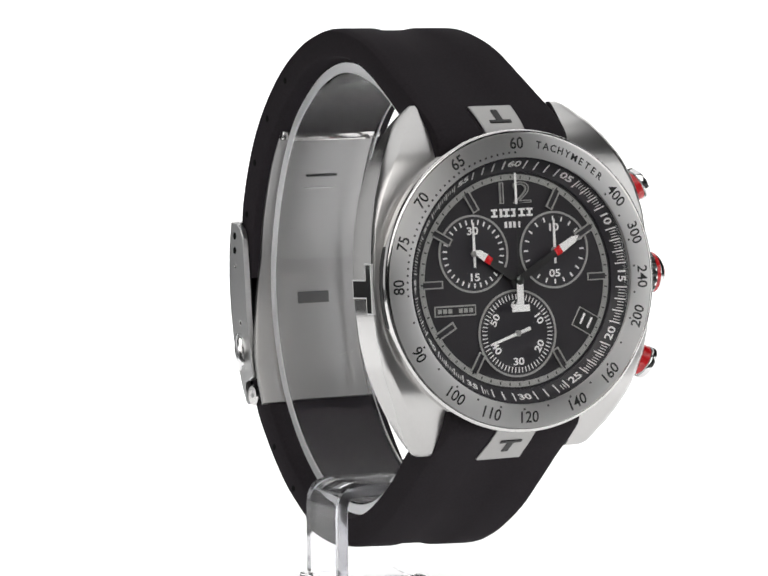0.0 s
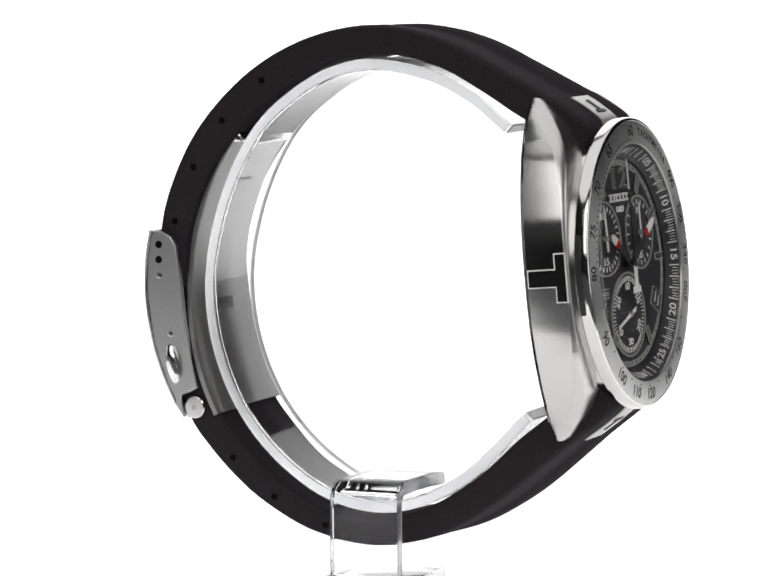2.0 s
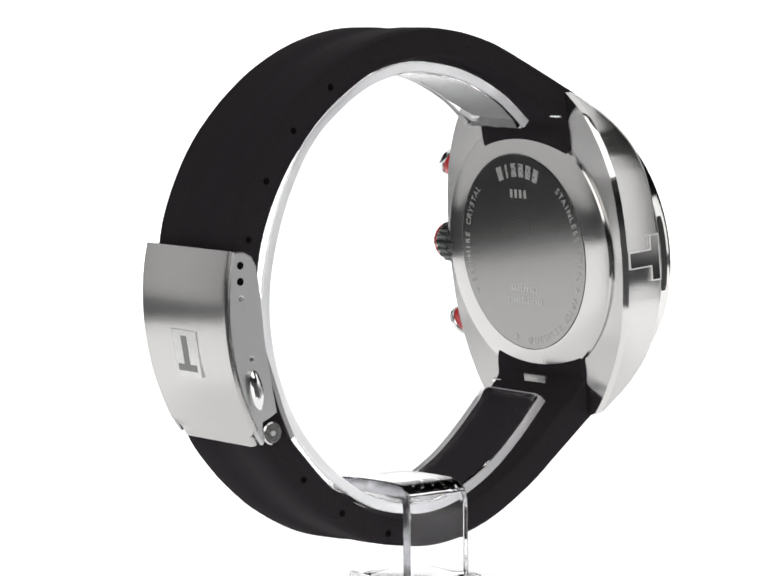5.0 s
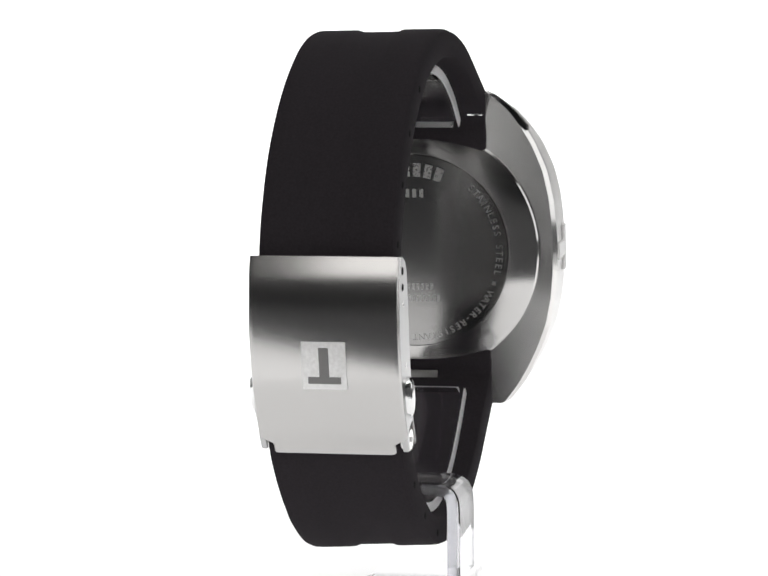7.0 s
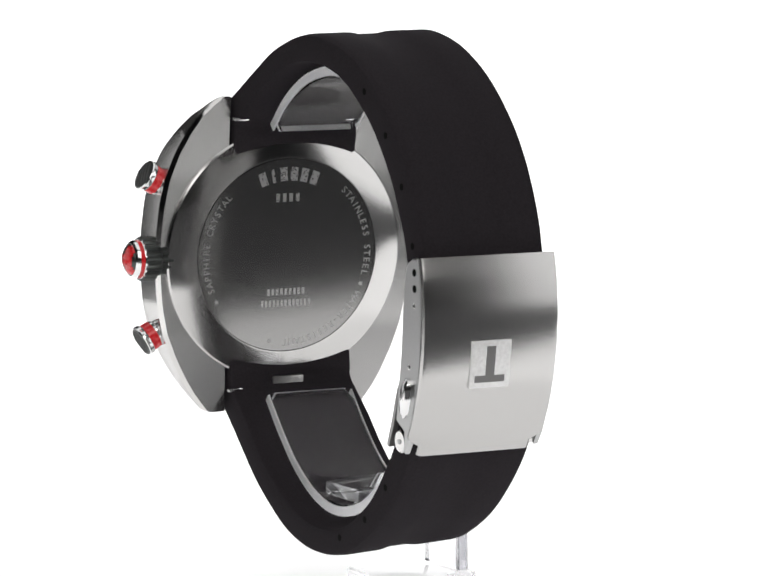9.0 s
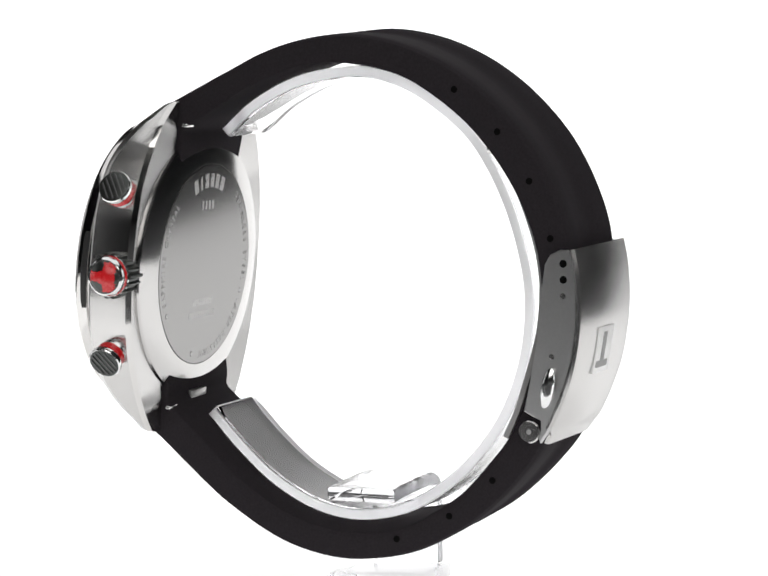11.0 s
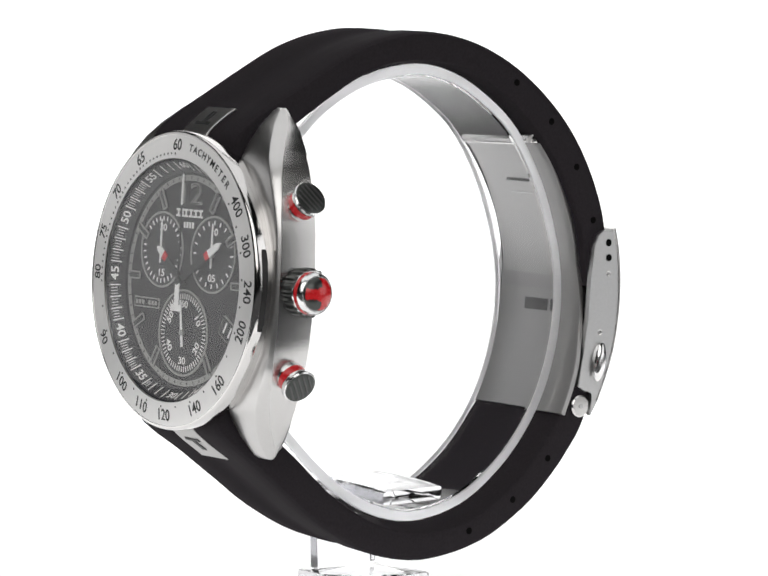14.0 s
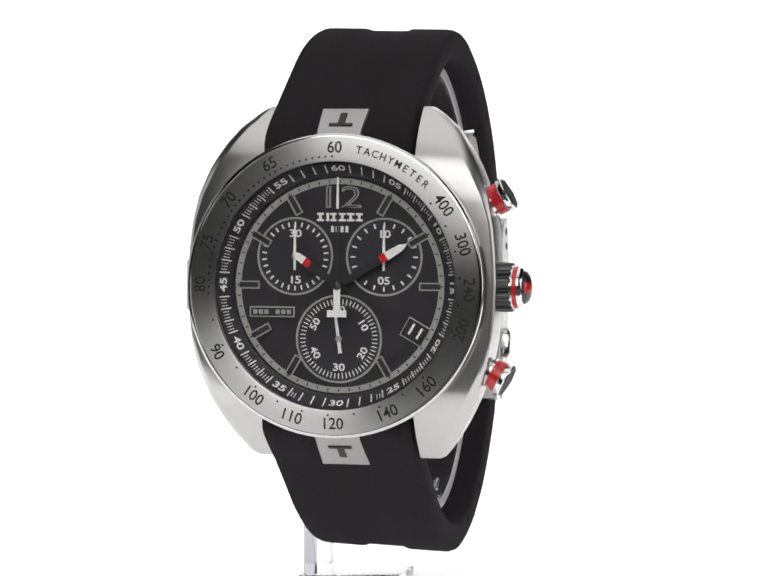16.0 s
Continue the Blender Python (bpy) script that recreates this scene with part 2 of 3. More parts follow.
HALF = [(0, 21.85), (4, 21.7), (8, 21.3), (12, 20.45), (16, 18.9), (19, 17.4), (21.5, 15.9), (23.2, 14.6), (24.0, 13.9), (24.4, 13.0)]
HALF_TOP = HALF[:5] + [(19, 17.2), (21.5, 15.4), (23.2, 13.5), (24.0, 12.4), (24.4, 11.6)]
FRONT = [(0, .1), (12, .05), (15, -.2), (17.5, -.85), (19.5, -1.9), (21.5, -3.3), (23.2, -4.9), (24.0, -5.7), (24.4, -6.4)]
EDGE = [(0, .4), (9, .55), (14, 1.1), (18, 1.5), (25, 1.5)]
BACKD = [(0, -6.75), (12, -6.85), (20, -7.2), (24.3, -7.4)]


def watch_case():
    bm = bmesh.new()
    for side in (-1, 1):
        rings = []
        for k in range(-34, 35):
            z = 24.4 * math.sin(k / 34 * math.pi / 2)
            w, f, b = interp(HALF if z < 0 else HALF_TOP, abs(z)), interp(FRONT, abs(z)), interp(BACKD, abs(z))
            inn = 10.25
            c = min(interp(EDGE, abs(z)), (w - inn) * 0.45, (f - b) * 0.45)
            seat = max(inn + .04, min(math.sqrt(max(0, 19.7 ** 2 - z * z)), w - c - .05))
            low = -1.2 if seat > inn + .1 else f
            e = min(.7, (f - b) * .35, (w - inn) * .5)
            ring = [(inn, z, b), (w - e, z, b), (w - .08, z, b + e * .95), (w, z, f - c), (w - c * .05, z, f - c * .88), (w - c * .45, z, f - c * .42), (w - c * .88, z, f - c * .05), (w - c, z, f), (seat, z, f), (seat - .02, z, low), (inn, z, low)]
            rings.append([(side * x, y, d) for x, y, d in ring])
        skin(bm, rings)
        # the polished bevel along the back edge
        bm.faces.ensure_lookup_table()
        first = len(bm.faces) - 2 - 68 * 11
        for k in range(68):
            bm.faces[first + k * 11 + 1].material_index = 1
            bm.faces[first + k * 11].material_index = bm.faces[first + k * 11 + 2].material_index = 2
    ob = part("case", bm, M_CASE, watch, "brushed steel case with four curved lugs and polished bevels", HEAD @ pose(0, .0005, 0), 38)
    ob.data.materials.append(M_POLISH)
    ob.data.materials.append(M_SIDE)
    # middle of the case between the rails
    mid = revolve([(2, -6.8), (18.6, -6.8), (18.6, -2.0), (19.4, -1.0), (2, -1.0)], 72)
    for v in mid.verts:
        v.co.x = max(-0.01024, min(0.01024, v.co.x))
    part("case_middle", mid, M_POLISH, ob)
    return ob


def bezel():
    ring = revolve([(17.1, 0.2), (19.8, 0.2), (20.1, 0.45), (20.1, 0.8), (20.55, 0.9), (20.55, 2.8), (17.4, 3.05), (17.1, 3.0)], 144)
    bz = part("bezel", ring, M_BEZEL, watch, "brushed steel tachymeter bezel with black engraved numerals", HEAD @ pose(-.0002, 0, 0), 25)
    part("bezel_rim", revolve([(19.9, .75), (20.75, .85), (20.95, 1.05), (20.98, 2.3), (20.9, 2.65), (20.7, 2.84), (20.45, 2.86), (20.1, 2.5)], 144), M_POLISH, bz, "polished bezel rim")
    base = part("bezel_seat", revolve([(16.5, -0.6), (20.45, -0.6), (20.5, 0.85), (19.6, 0.85), (19.6, 0.15), (16.5, 0.15)], 96), M_POLISH, watch, "polished ring under the bezel", HEAD)
    # black strips in the rim at three and nine
    for side in (-1, 1):
        bm = bmesh.new()
        rings = []
        for k in range(13):
            a = radians(-15.5 + 31 * k / 12)
            e = 0.12 if k in (0, 12) else 0.0
            rings.append([(side * r * math.cos(a), r * math.sin(a), d) for r, d in ((20.2, .95 + e), (21.04, .95 + e), (21.06, 1.85 - e), (20.2, 1.85 - e))])
        part("rim_strip", skin(bm, rings), M_INK, bz, "black strip in the rim")
    lean = math.degrees(math.atan2(0.25, 3.15))

    def engrave(text, clock, size, r, inward, wide=0.95):
        x, y = polar(r, clock)
        d = 2.8 + (20.55 - r) * 0.0794
        turn = -clock + (180 if inward else 0)
        m = at(x, y, d, turn) @ pose(0, 0, 0, lean if inward else -lean)
        part("numeral", text_mesh(text, size, 0.03, M_INK, 0.02, wide), M_INK, bz, "", m)
    for text, clock in (("60", 0), ("65", -29), ("70", -52), ("75", -72), ("80", -90), ("240", 91), ("300", 72), ("400", 54)):
        engrave(text, clock, 2.25, 18.95, False)
    for text, clock in (("90", -119.5), ("100", -143.5), ("110", -162), ("120", -180), ("140", 156), ("160", 136), ("200", 108)):
        engrave(text, clock, 2.25, 18.95, True)
    for i, ch in enumerate("TACHYMETER"):
        engrave(ch, 10.5 + i * 3.55, 1.45, 18.9, False)
    # small dots between the numerals
    bm = bmesh.new()
    for k in range(120):
        clock = -178 + k * 3
        if clock > 0 and clock < 50:
            continue
        x, y = polar(17.75, clock)
        if -95 < clock < 0 or k % 4 == 0:
            box(bm, -.13, .13, -.13, .13, 2.95, 3.05, 0, at(x, y, 0, -clock))
    part("tachymeter_dots", bm, M_INK, bz)
    return bz


def crystal():
    prof = [(0, 2.3), (17.05, 2.25), (17.05, 2.85), (14, 2.98), (8, 3.08), (0, 3.1)]
    part("crystal", lathe(prof, 96), M_GLASS, watch, "clear domed sapphire crystal", HEAD, 60, shadow=False)


def dial():
    # flange with the sloping minute scale
    fl = part("flange", revolve([(15.1, 0.0), (17.05, 0.0), (17.05, 2.4), (16.9, 2.4), (15.3, 0.35), (15.1, 0.3)], 96), M_FLANGE, watch, "sloping black minute ring with white numerals", HEAD)
    slope = math.degrees(math.atan2(2.05, 1.6))
    for k in range(12):
        clock = k * 30
        inward = 100 < clock < 260
        x, y = polar(16.12, clock)
        m = at(x, y, 1.46, -clock + (180 if inward else 0)) @ pose(0, 0, 0, (-slope if inward else slope))
        part("numeral", text_mesh("%02d" % (k * 5 or 60), 1.65, 0.03, M_WHITE, 0.03, 1.25), M_WHITE, fl, "", m)
    bm = bmesh.new()
    for k in range(240):
        clock = k * 1.5
        off = (clock + 15) % 30 - 15
        if abs(off) < 5.5:
            continue
        x, y = polar(16.1, clock)
        m = at(x, y, 1.44, -clock) @ pose(0, 0, 0, slope)
        long = k % 4 == 0
        if long:
            box(bm, -.09, .09, -.85, .85, -.02, .05, 0, m)
        elif 25 < clock < 160 or 200 < clock < 335:
            box(bm, -.05, .05, -.35, .65, -.02, .04, 0, m)
    part("minute_scale", bm, M_WHITE, fl)

    dl = part("dial", lathe([(0, -0.9), (15.3, -0.9), (15.3, 0.0), (0, 0.0)], 96), M_DIAL, watch, "matt black dial with three subdials", HEAD)
    part("minute_track", revolve([(13.95, 0), (14.75, 0), (14.75, .06), (13.95, .06)], 120), M_GREY, dl, "silver minute track")
    bm = bmesh.new()
    for k in range(60):
        x, y = polar(14.35, k * 6)
        box(bm, -.09, .09, -.2, .2, .05, .085, 0, at(x, y, 0, -k * 6))
    part("track_marks", bm, M_INK, dl)
    # applied indexes: dark bars with bright edges
    for k in (1, 2, 3, 5, 7, 8, 9, 10, 11):
        x, y = polar(12.75, k * 30)
        ix = part("hour_index", box(bmesh.new(), -.55, .55, -1.45, 1.45, 0, .22, .05), M_FLANGE, dl, "", at(x, y, 0, -k * 30))
        for a in (-.55, .37):
            part("index_edge", box(bmesh.new(), a, a + .18, -1.45, 1.45, .2, .42), M_GREY, ix)
        part("index_end", box(bmesh.new(), -.37, .37, -1.45, -1.3, .2, .38), M_GREY, ix)
    part("twelve", text_mesh("12", 4.3, 0.15, M_GREY, 0.0, 1.5), M_GREY, dl, "outlined applied twelve", at(0, 12.0, .15))
    part("twelve_fill", text_mesh("12", 4.3, 0.05, M_FLANGE, -0.13, 1.5), M_FLANGE, dl, "", at(0, 12.0, .29))
    # the maker's mark as plain bars
    for i, w in enumerate((1.0, .5, 1.0, 1.0, 1.1, 1.0)):
        x = -3.0 + (0, 1.05, 1.9, 3.1, 4.3, 5.5)[i]
        bm = bmesh.new()
        box(bm, x - w / 2 + .25, x + w / 2 + .2, 8.85, 9.15, .0, .08)
        box(bm, x - w / 2 + .25, x + w / 2 + .2, 9.7, 10.0, .0, .08)
        box(bm, x + .05, x + .4, 9.15, 9.7, .0, .08)
        part("mark_bar", bm, M_WHITE, dl)
    for i in range(4):
        part("mark_bar", box(bmesh.new(), -1.25 + i * .68, -.85 + i * .68, 7.35, 8.2, .0, .08), M_WHITE, dl)
    # name plate, its lettering as bars
    pl = part("name_plate", box(bmesh.new(), -12.7, -6.3, -4.45, -2.95, 0, .14, .06), M_GREY, dl, "small silver framed plate")
    part("plate_field", box(bmesh.new(), -12.5, -6.5, -4.25, -3.15, .1, .17), M_DIAL, pl)
    for i in range(7):
        if i != 3:
            part("plate_bar", box(bmesh.new(), -12.2 + i * .8, -11.62 + i * .8, -4.0, -3.4, .15, .2), M_GREY, pl)
    # date window
    m = at(10.75, -6.2, 0, -30)
    dw = part("date_window", box(bmesh.new(), -1.75, 1.75, -1.45, 1.45, 0, .16, .06), M_GREY, dl, "black date disc in a slim frame", m)
    part("date_disc", box(bmesh.new(), -1.6, 1.6, -1.3, 1.3, .12, .19), M_INK, dw)
    part("date_numeral", text_mesh("11", 2.3, 0.02, M_WHITE, 0.03, 1.1), M_WHITE, dw, "", at(0, 0, .21))

    def subdial(x, y, r, ticks, long, words, label):
        sd = part("subdial", lathe([(0, .02), (r, .02), (r, .05), (r - .25, .035), (0, .035)], 64), M_FLANGE, dl, label, at(x, y, 0))
        part("subdial_ring", revolve([(r - .14, .02), (r + .14, .02), (r + .14, .16), (r - .14, .16)], 72), M_GREY, sd, "", at(0, 0, 0))
        bm = bmesh.new()
        wide = .11 if ticks < 40 else .07
        for k in range(ticks):
            c = k * 360 / ticks
            px, py = polar(r - .85, c)
            box(bm, -wide, wide, -long, long, .03, .1, 0, at(px, py, 0, -c))
        part("tick_ring", bm, M_WHITE, sd)
        for word, c, rr, size in words:
            px, py = polar(rr, c)
            part("numeral", text_mesh(word, size, 0.02, M_WHITE, 0.03, 1.25), M_WHITE, sd, "", at(px, py, .08, {60: -60, 120: 60, 240: -60, 300: 60}.get(c, 0) if len(words) > 2 else 0))
        return sd
    s1 = subdial(-6.3, 4.0, 5.25, 30, .33, [("30", 0, 3.1, 1.45), ("15", 180, 3.3, 1.45)], "thirty minute counter subdial")
    s2 = subdial(6.3, 4.0, 5.25, 20, .33, [("10", 0, 3.1, 1.45), ("05", 180, 3.3, 1.45)], "ten hour counter subdial")
    s3 = subdial(0, -7.3, 5.95, 60, .38, [("60", 0, 3.95, 1.4), ("10", 60, 3.9, 1.4), ("20", 120, 3.9, 1.4), ("30", 180, 3.95, 1.4), ("40", 240, 3.9, 1.4), ("50", 300, 3.9, 1.4)], "small seconds subdial")
    for sd in (s1, s2):
        part("counter_hand", prism(prism(bmesh.new(), [(-.2, -.2), (.2, -.2), (.13, 4.3), (-.13, 4.3)], .3, .42), [(-.18, -.3), (.18, -.3), (.14, -1.9), (-.14, -1.9)][::-1], .3, .42), M_WHITE, sd, "white needle hand")
        part("hand_hub", lathe([(0, .05), (.42, .05), (.42, .5), (0, .55)], 20), M_GREY, sd)
    hand = part("seconds_hand", prism(bmesh.new(), [(-.24, -2.0), (.24, -2.0), (.16, 4.6), (-.16, 4.6)], .3, .42), M_WHITE, s3, "white small seconds hand")
    part("hand_hub", lathe([(0, .05), (.42, .05), (.42, .5), (0, .55)], 20), M_GREY, s3)
    return hand


def main_hands():
    def hand(name, clock, length, red0, red1, w, d, label):
        m = HEAD @ at(0, 0, d, -clock)
        h = part(name, prism(bmesh.new(), [(-.5, -1.2), (.5, -1.2), (w * .55, red0), (-w * .55, red0)], 0, .16), M_INK, watch, label, m)
        part("red_section", prism(bmesh.new(), [(-w * .55, red0), (w * .55, red0), (w * .62, red1), (-w * .62, red1)], .01, .19), M_RED, h)
        part("luminous_tip", prism(bmesh.new(), [(-w * .62, red1), (w * .62, red1), (w * .5, red1 + (length - red1) * .7), (0, length), (-w * .5, red1 + (length - red1) * .7)], .01, .2), M_WHITE, h)
        return h
    hand("hour_hand", -55, 7.8, 4.9, 5.9, .9, .75, "black hour hand with red band and white tip")
    hand("minute_hand", 59, 11.4, 7.0, 8.0, .95, 1.05, "black minute hand with red band and white tip")
    ch = part("chronograph_hand", prism(bmesh.new(), [(-.16, 0), (.16, 0), (.13, 10.7), (-.13, 10.7)], 1.35, 1.47), M_INK, watch, "slim black chronograph hand with white tip and white counterweight", HEAD)
    part("white_tip", prism(bmesh.new(), [(-.17, 10.6), (.17, 10.6), (.12, 14.9), (-.12, 14.9)], 1.35, 1.49), M_WHITE, ch)
    part("counterweight", prism(bmesh.new(), [(.48, -.3), (.48, -3.35), (1.35, -3.35), (1.35, -4.3), (-1.35, -4.3), (-1.35, -3.35), (-.48, -3.35), (-.48, -.3)], 1.36, 1.52), M_WHITE, ch)
    part("hand_hub", lathe([(0, 0), (.6, 0), (.6, 1.6), (.3, 1.8), (0, 1.8)], 24), M_GUN, watch, "", HEAD)


def case_back():
    cb = part("case_back", revolve([(2, -7.0), (19.6, -7.0), (19.65, -7.35), (19.4, -7.6), (15.3, -8.5), (15.1, -8.5), (15.0, -8.3), (2, -8.3)], 120), M_RING, watch, "satin steel screwed case back with engraved ring of lettering", HEAD @ pose(.0006, .0002, .00025), 25)
    part("back_plate", lathe([(0, -8.2), (14.99, -8.2), (14.95, -8.55), (0, -8.6)], 96), M_MIRROR, cb, "polished steel back plate")
    flip = pose(0, 0, 0, 0, 180, 0)

    def ring_text(text, start, step, r, size):
        for i, ch in enumerate(text):
            if ch == " ":
                continue
            clock = start + i * step
            x, y = polar(r, clock)
            m = flip @ at(x, y, 8.58, -clock)
            part("letter", text_mesh(ch, size, 0.02, M_FAINT, 0.0, 1.0), M_FAINT, cb, "", m)
    ring_text("STAINLESS STEEL", 44, 4.3, 13.6, 1.5)
    ring_text("WATER-RESISTANT", 120, 4.3, 13.6, 1.5)
    ring_text("SAPPHIRE CRYSTAL", 248, 4.3, 13.6, 1.5)
    for clock in (112, 192, 240):
        x, y = polar(13.6, clock)
        part("star_mark", prism(bmesh.new(), [((.5 if k % 2 else .22) * math.cos(k * math.pi / 5), (.5 if k % 2 else .22) * math.sin(k * math.pi / 5)) for k in range(10)], 0, .04, flip @ at(x, y, 8.57)), M_FAINT, cb)
    # maker's mark and reference numbers as bars
    for i in range(6):
        c = -20 + i * 8
        x, y = polar(12.6, c)
        part("mark_bar", box(bmesh.new(), -.6 if i != 1 else -.25, .6 if i != 1 else .25, -1.05, 1.05, 0, .03, 0, flip @ at(x, y, 8.57, -c)), M_FAINT, cb)
    for i in range(4):
        part("mark_bar", box(bmesh.new(), -2.1 + i * 1.1, -1.5 + i * 1.1, 8.3, 9.6, 0, .03, 0, flip @ at(0, 0, 8.57)), M_FAINT, cb)
    for y, n in ((-6.2, 9), (-8.0, 13)):
        for i in range(n):
            w = 6.6 if n == 9 else 8.6
            x = -w / 2 + w * i / n
            part("mark_bar", box(bmesh.new(), x, x + w / n * .6, y, y + 1.0, 0, .025, 0, flip @ at(0, 0, 8.57)), M_FAINT, cb)


def crown_and_pushers():
    # crown, built along z and laid out to the side

    def out(r, clock, depth):
        """Pose whose z points outwards at that clock angle of the head, at depth in the case."""
        return HEAD @ pose(0, 0, depth * MM, 0, 0, 90 - clock) @ pose(r * MM, 0, 0, 0, 90, 0)
    m = out(-.3, 90, -4.3)
    body = bmesh.new()
    n = 72
    rings = []
    for z, k in ((19.6, .95), (21.3, .95), (21.5, 1), (23.7, 1), (23.95, .95)):
        rings.append([((3.22 + (.2 if (i % 4) < 2 else -.05)) * k * math.cos(2 * math.pi * i / n), (3.22 + (.2 if (i % 4) < 2 else -.05)) * k * math.sin(2 * math.pi * i / n), z) for i in range(n)])
    crown = part("crown", skin(body, rings), M_GUN, watch, "fluted black crown with chrome and red end", m, 30)
    part("red_ring", revolve([(1, 24.0), (2.98, 24.0), (2.92, 24.75), (1, 24.75)], 48), M_RED, crown)
    part("chrome_ring", revolve([(1, 24.6), (2.95, 24.7), (2.9, 24.9), (2.75, 25.15), (2.5, 25.4), (2.3, 25.4), (1, 25.3)], 48), M_CHROME, crown)
    prof = [(2.45, 25.1), (2.4, 25.3), (2.2, 25.62), (1.95, 25.85), (1.65, 26.03), (1.3, 26.18), (.95, 26.28), (.6, 26.35), (.3, 26.38)]
    part("collar_ring", revolve([(1, 23.4), (3.12, 23.5), (3.16, 23.8), (3.05, 24.06), (1, 24.1)], 48), M_CHROME, crown, "chrome collar")
    part("crown_dome", lathe([(0, 25.0)] + prof + [(0, 26.4)], 48), M_GUN, crown, "domed black end")
    # enamel mark: a broad T that follows the dome
    bm = lathe([(0, 25.0)] + [(r, z + .05) for r, z in prof] + [(0, 26.45)], 64)
    gone = []
    for f in bm.faces:
        q = f.calc_center_median() / MM
        inside = q.z > 25.3 and ((.1 < q.x < 1.95 and abs(q.y) < 2.2) or (-2.1 < q.x <= .1 and abs(q.y) < .75 + .3 * max(0, q.x + .8)))
        if not inside:
            gone.append(f)
    bmesh.ops.delete(bm, geom=gone, context="FACES")
    part("red_mark", bm, M_RED, crown, "red enamel mark")
    for clock in (60.5, 119.5):
        m = out(.9, clock, -3.9)
        p = part("pusher", lathe([(0, 19), (1.75, 19), (1.75, 22.3), (2.0, 22.6), (2.05, 23.2), (1.85, 23.35), (0, 23.35)], 40), M_CHROME, watch, "chrome chronograph pusher with a red band and black end", m, 30)
        part("red_ring", revolve([(1, 23.0), (2.14, 23.0), (2.22, 24.4), (1, 24.4)], 40), M_RED, p)
        part("pusher_cap", revolve([(.5, 24.3), (2.05, 24.3), (2.4, 24.45), (2.48, 24.6), (2.48, 25.2), (2.35, 25.35), (.5, 25.35)], 40), M_CHROME, p, "chrome cap")
        part("pusher_end", lathe([(0, 25.1), (2.27, 25.1), (2.27, 25.4), (2.1, 25.46), (0, 25.5)], 40), M_GUN, p, "black brushed end face")
        for k in range(-2, 3):
            h = math.sqrt(2.0 ** 2 - (k * .72) ** 2)
            part("ridge", box(bmesh.new(), k * .72 - .13, k * .72 + .13, -h, h, 25.4, 25.6, .04, pose(0, 0, 0, 0, 0, 35)), M_SLOT, p)
        part("pusher_collar", revolve([(1, 19), (2.3, 19), (2.3, 21.0), (2.1, 21.3), (1, 21.3)], 40), M_CHROME, p)
    # inlaid mark at nine: dark reflection and rim glint put into the colours
    def mark_outline(g):
        return [(1.9 - g, -3.3 - g), (3.3 + g, -3.3 - g), (3.3 + g, 3.3 + g), (1.9 - g, 3.3 + g), (1.9 - g, 1.12 + g), (-2.2 - g, 1.12 + g), (-2.2 - g, -1.12 - g), (1.9 - g, -1.12 - g)]
    m = HEAD @ pose(-21.92 * MM, -.1 * MM, -3.6 * MM, 0, -90, 0)
    rim = part("side_inlay", prism(bmesh.new(), mark_outline(.2), -.6, .04), M_ETCH, watch, "mirror-polished steel side inlay, darkened for its reflections, pale rim for edge glints", m)
    part("inlay_face", prism(bmesh.new(), mark_outline(0), -.1, .06), M_GLOSS, rim)


# strap profiles: outer y, outer z, inner y, inner z, in millimetres
UPPER = [(-36.2, 17.4, -29.0, 16.4), (-36.8, 20.9, -28.6, 19.4), (-34.0, 23.9, -28.5, 21.9), (-28.6, 27.4, -25.5, 24.2), (-22.5, 31.2, -20.5, 27.8), (-16.5, 34.7, -15.3, 31.0), (-10, 37.1, -9.4, 33.2),
         (-3, 38.2, -3, 33.9), (5, 37.3, 4.5, 32.9), (12.6, 34.6, 10.8, 30.0), (19.4, 30.3, 16.4, 26.1), (25.4, 24.5, 21.5, 20.7), (29.8, 17.6, 25.2, 15.0), (32.3, 10.8, 27.6, 9.2), (33.0, 2, 29, 2)]
LOWER = [(32.4, -4, 28.6, -4), (31.6, -11, 27.4, -10.6), (30.3, -17.7, 25.4, -16.6), (27.2, -22.8, 22.6, -20.9), (23.1, -27.6, 18.9, -25.6), (18.9, -31.3, 15.3, -28.6), (12.6, -35.2, 10.5, -31.7),
         (6, -37.3, 5.4, -33.3), (-1, -38.0, -1, -33.7), (-9, -36.6, -8.5, -32.1), (-17.3, -32.7, -16.3, -28.0), (-24, -28.2, -22.4, -23.2), (-30, -24.0, -27.0, -19.9), (-34.2, -21.3, -28.6, -18.3), (-36.8, -18.9, -28.6, -16.7), (-36.2, -15.6, -29.0, -14.4)]
STRAP_X, STRAP_W = 1.3, 10.2


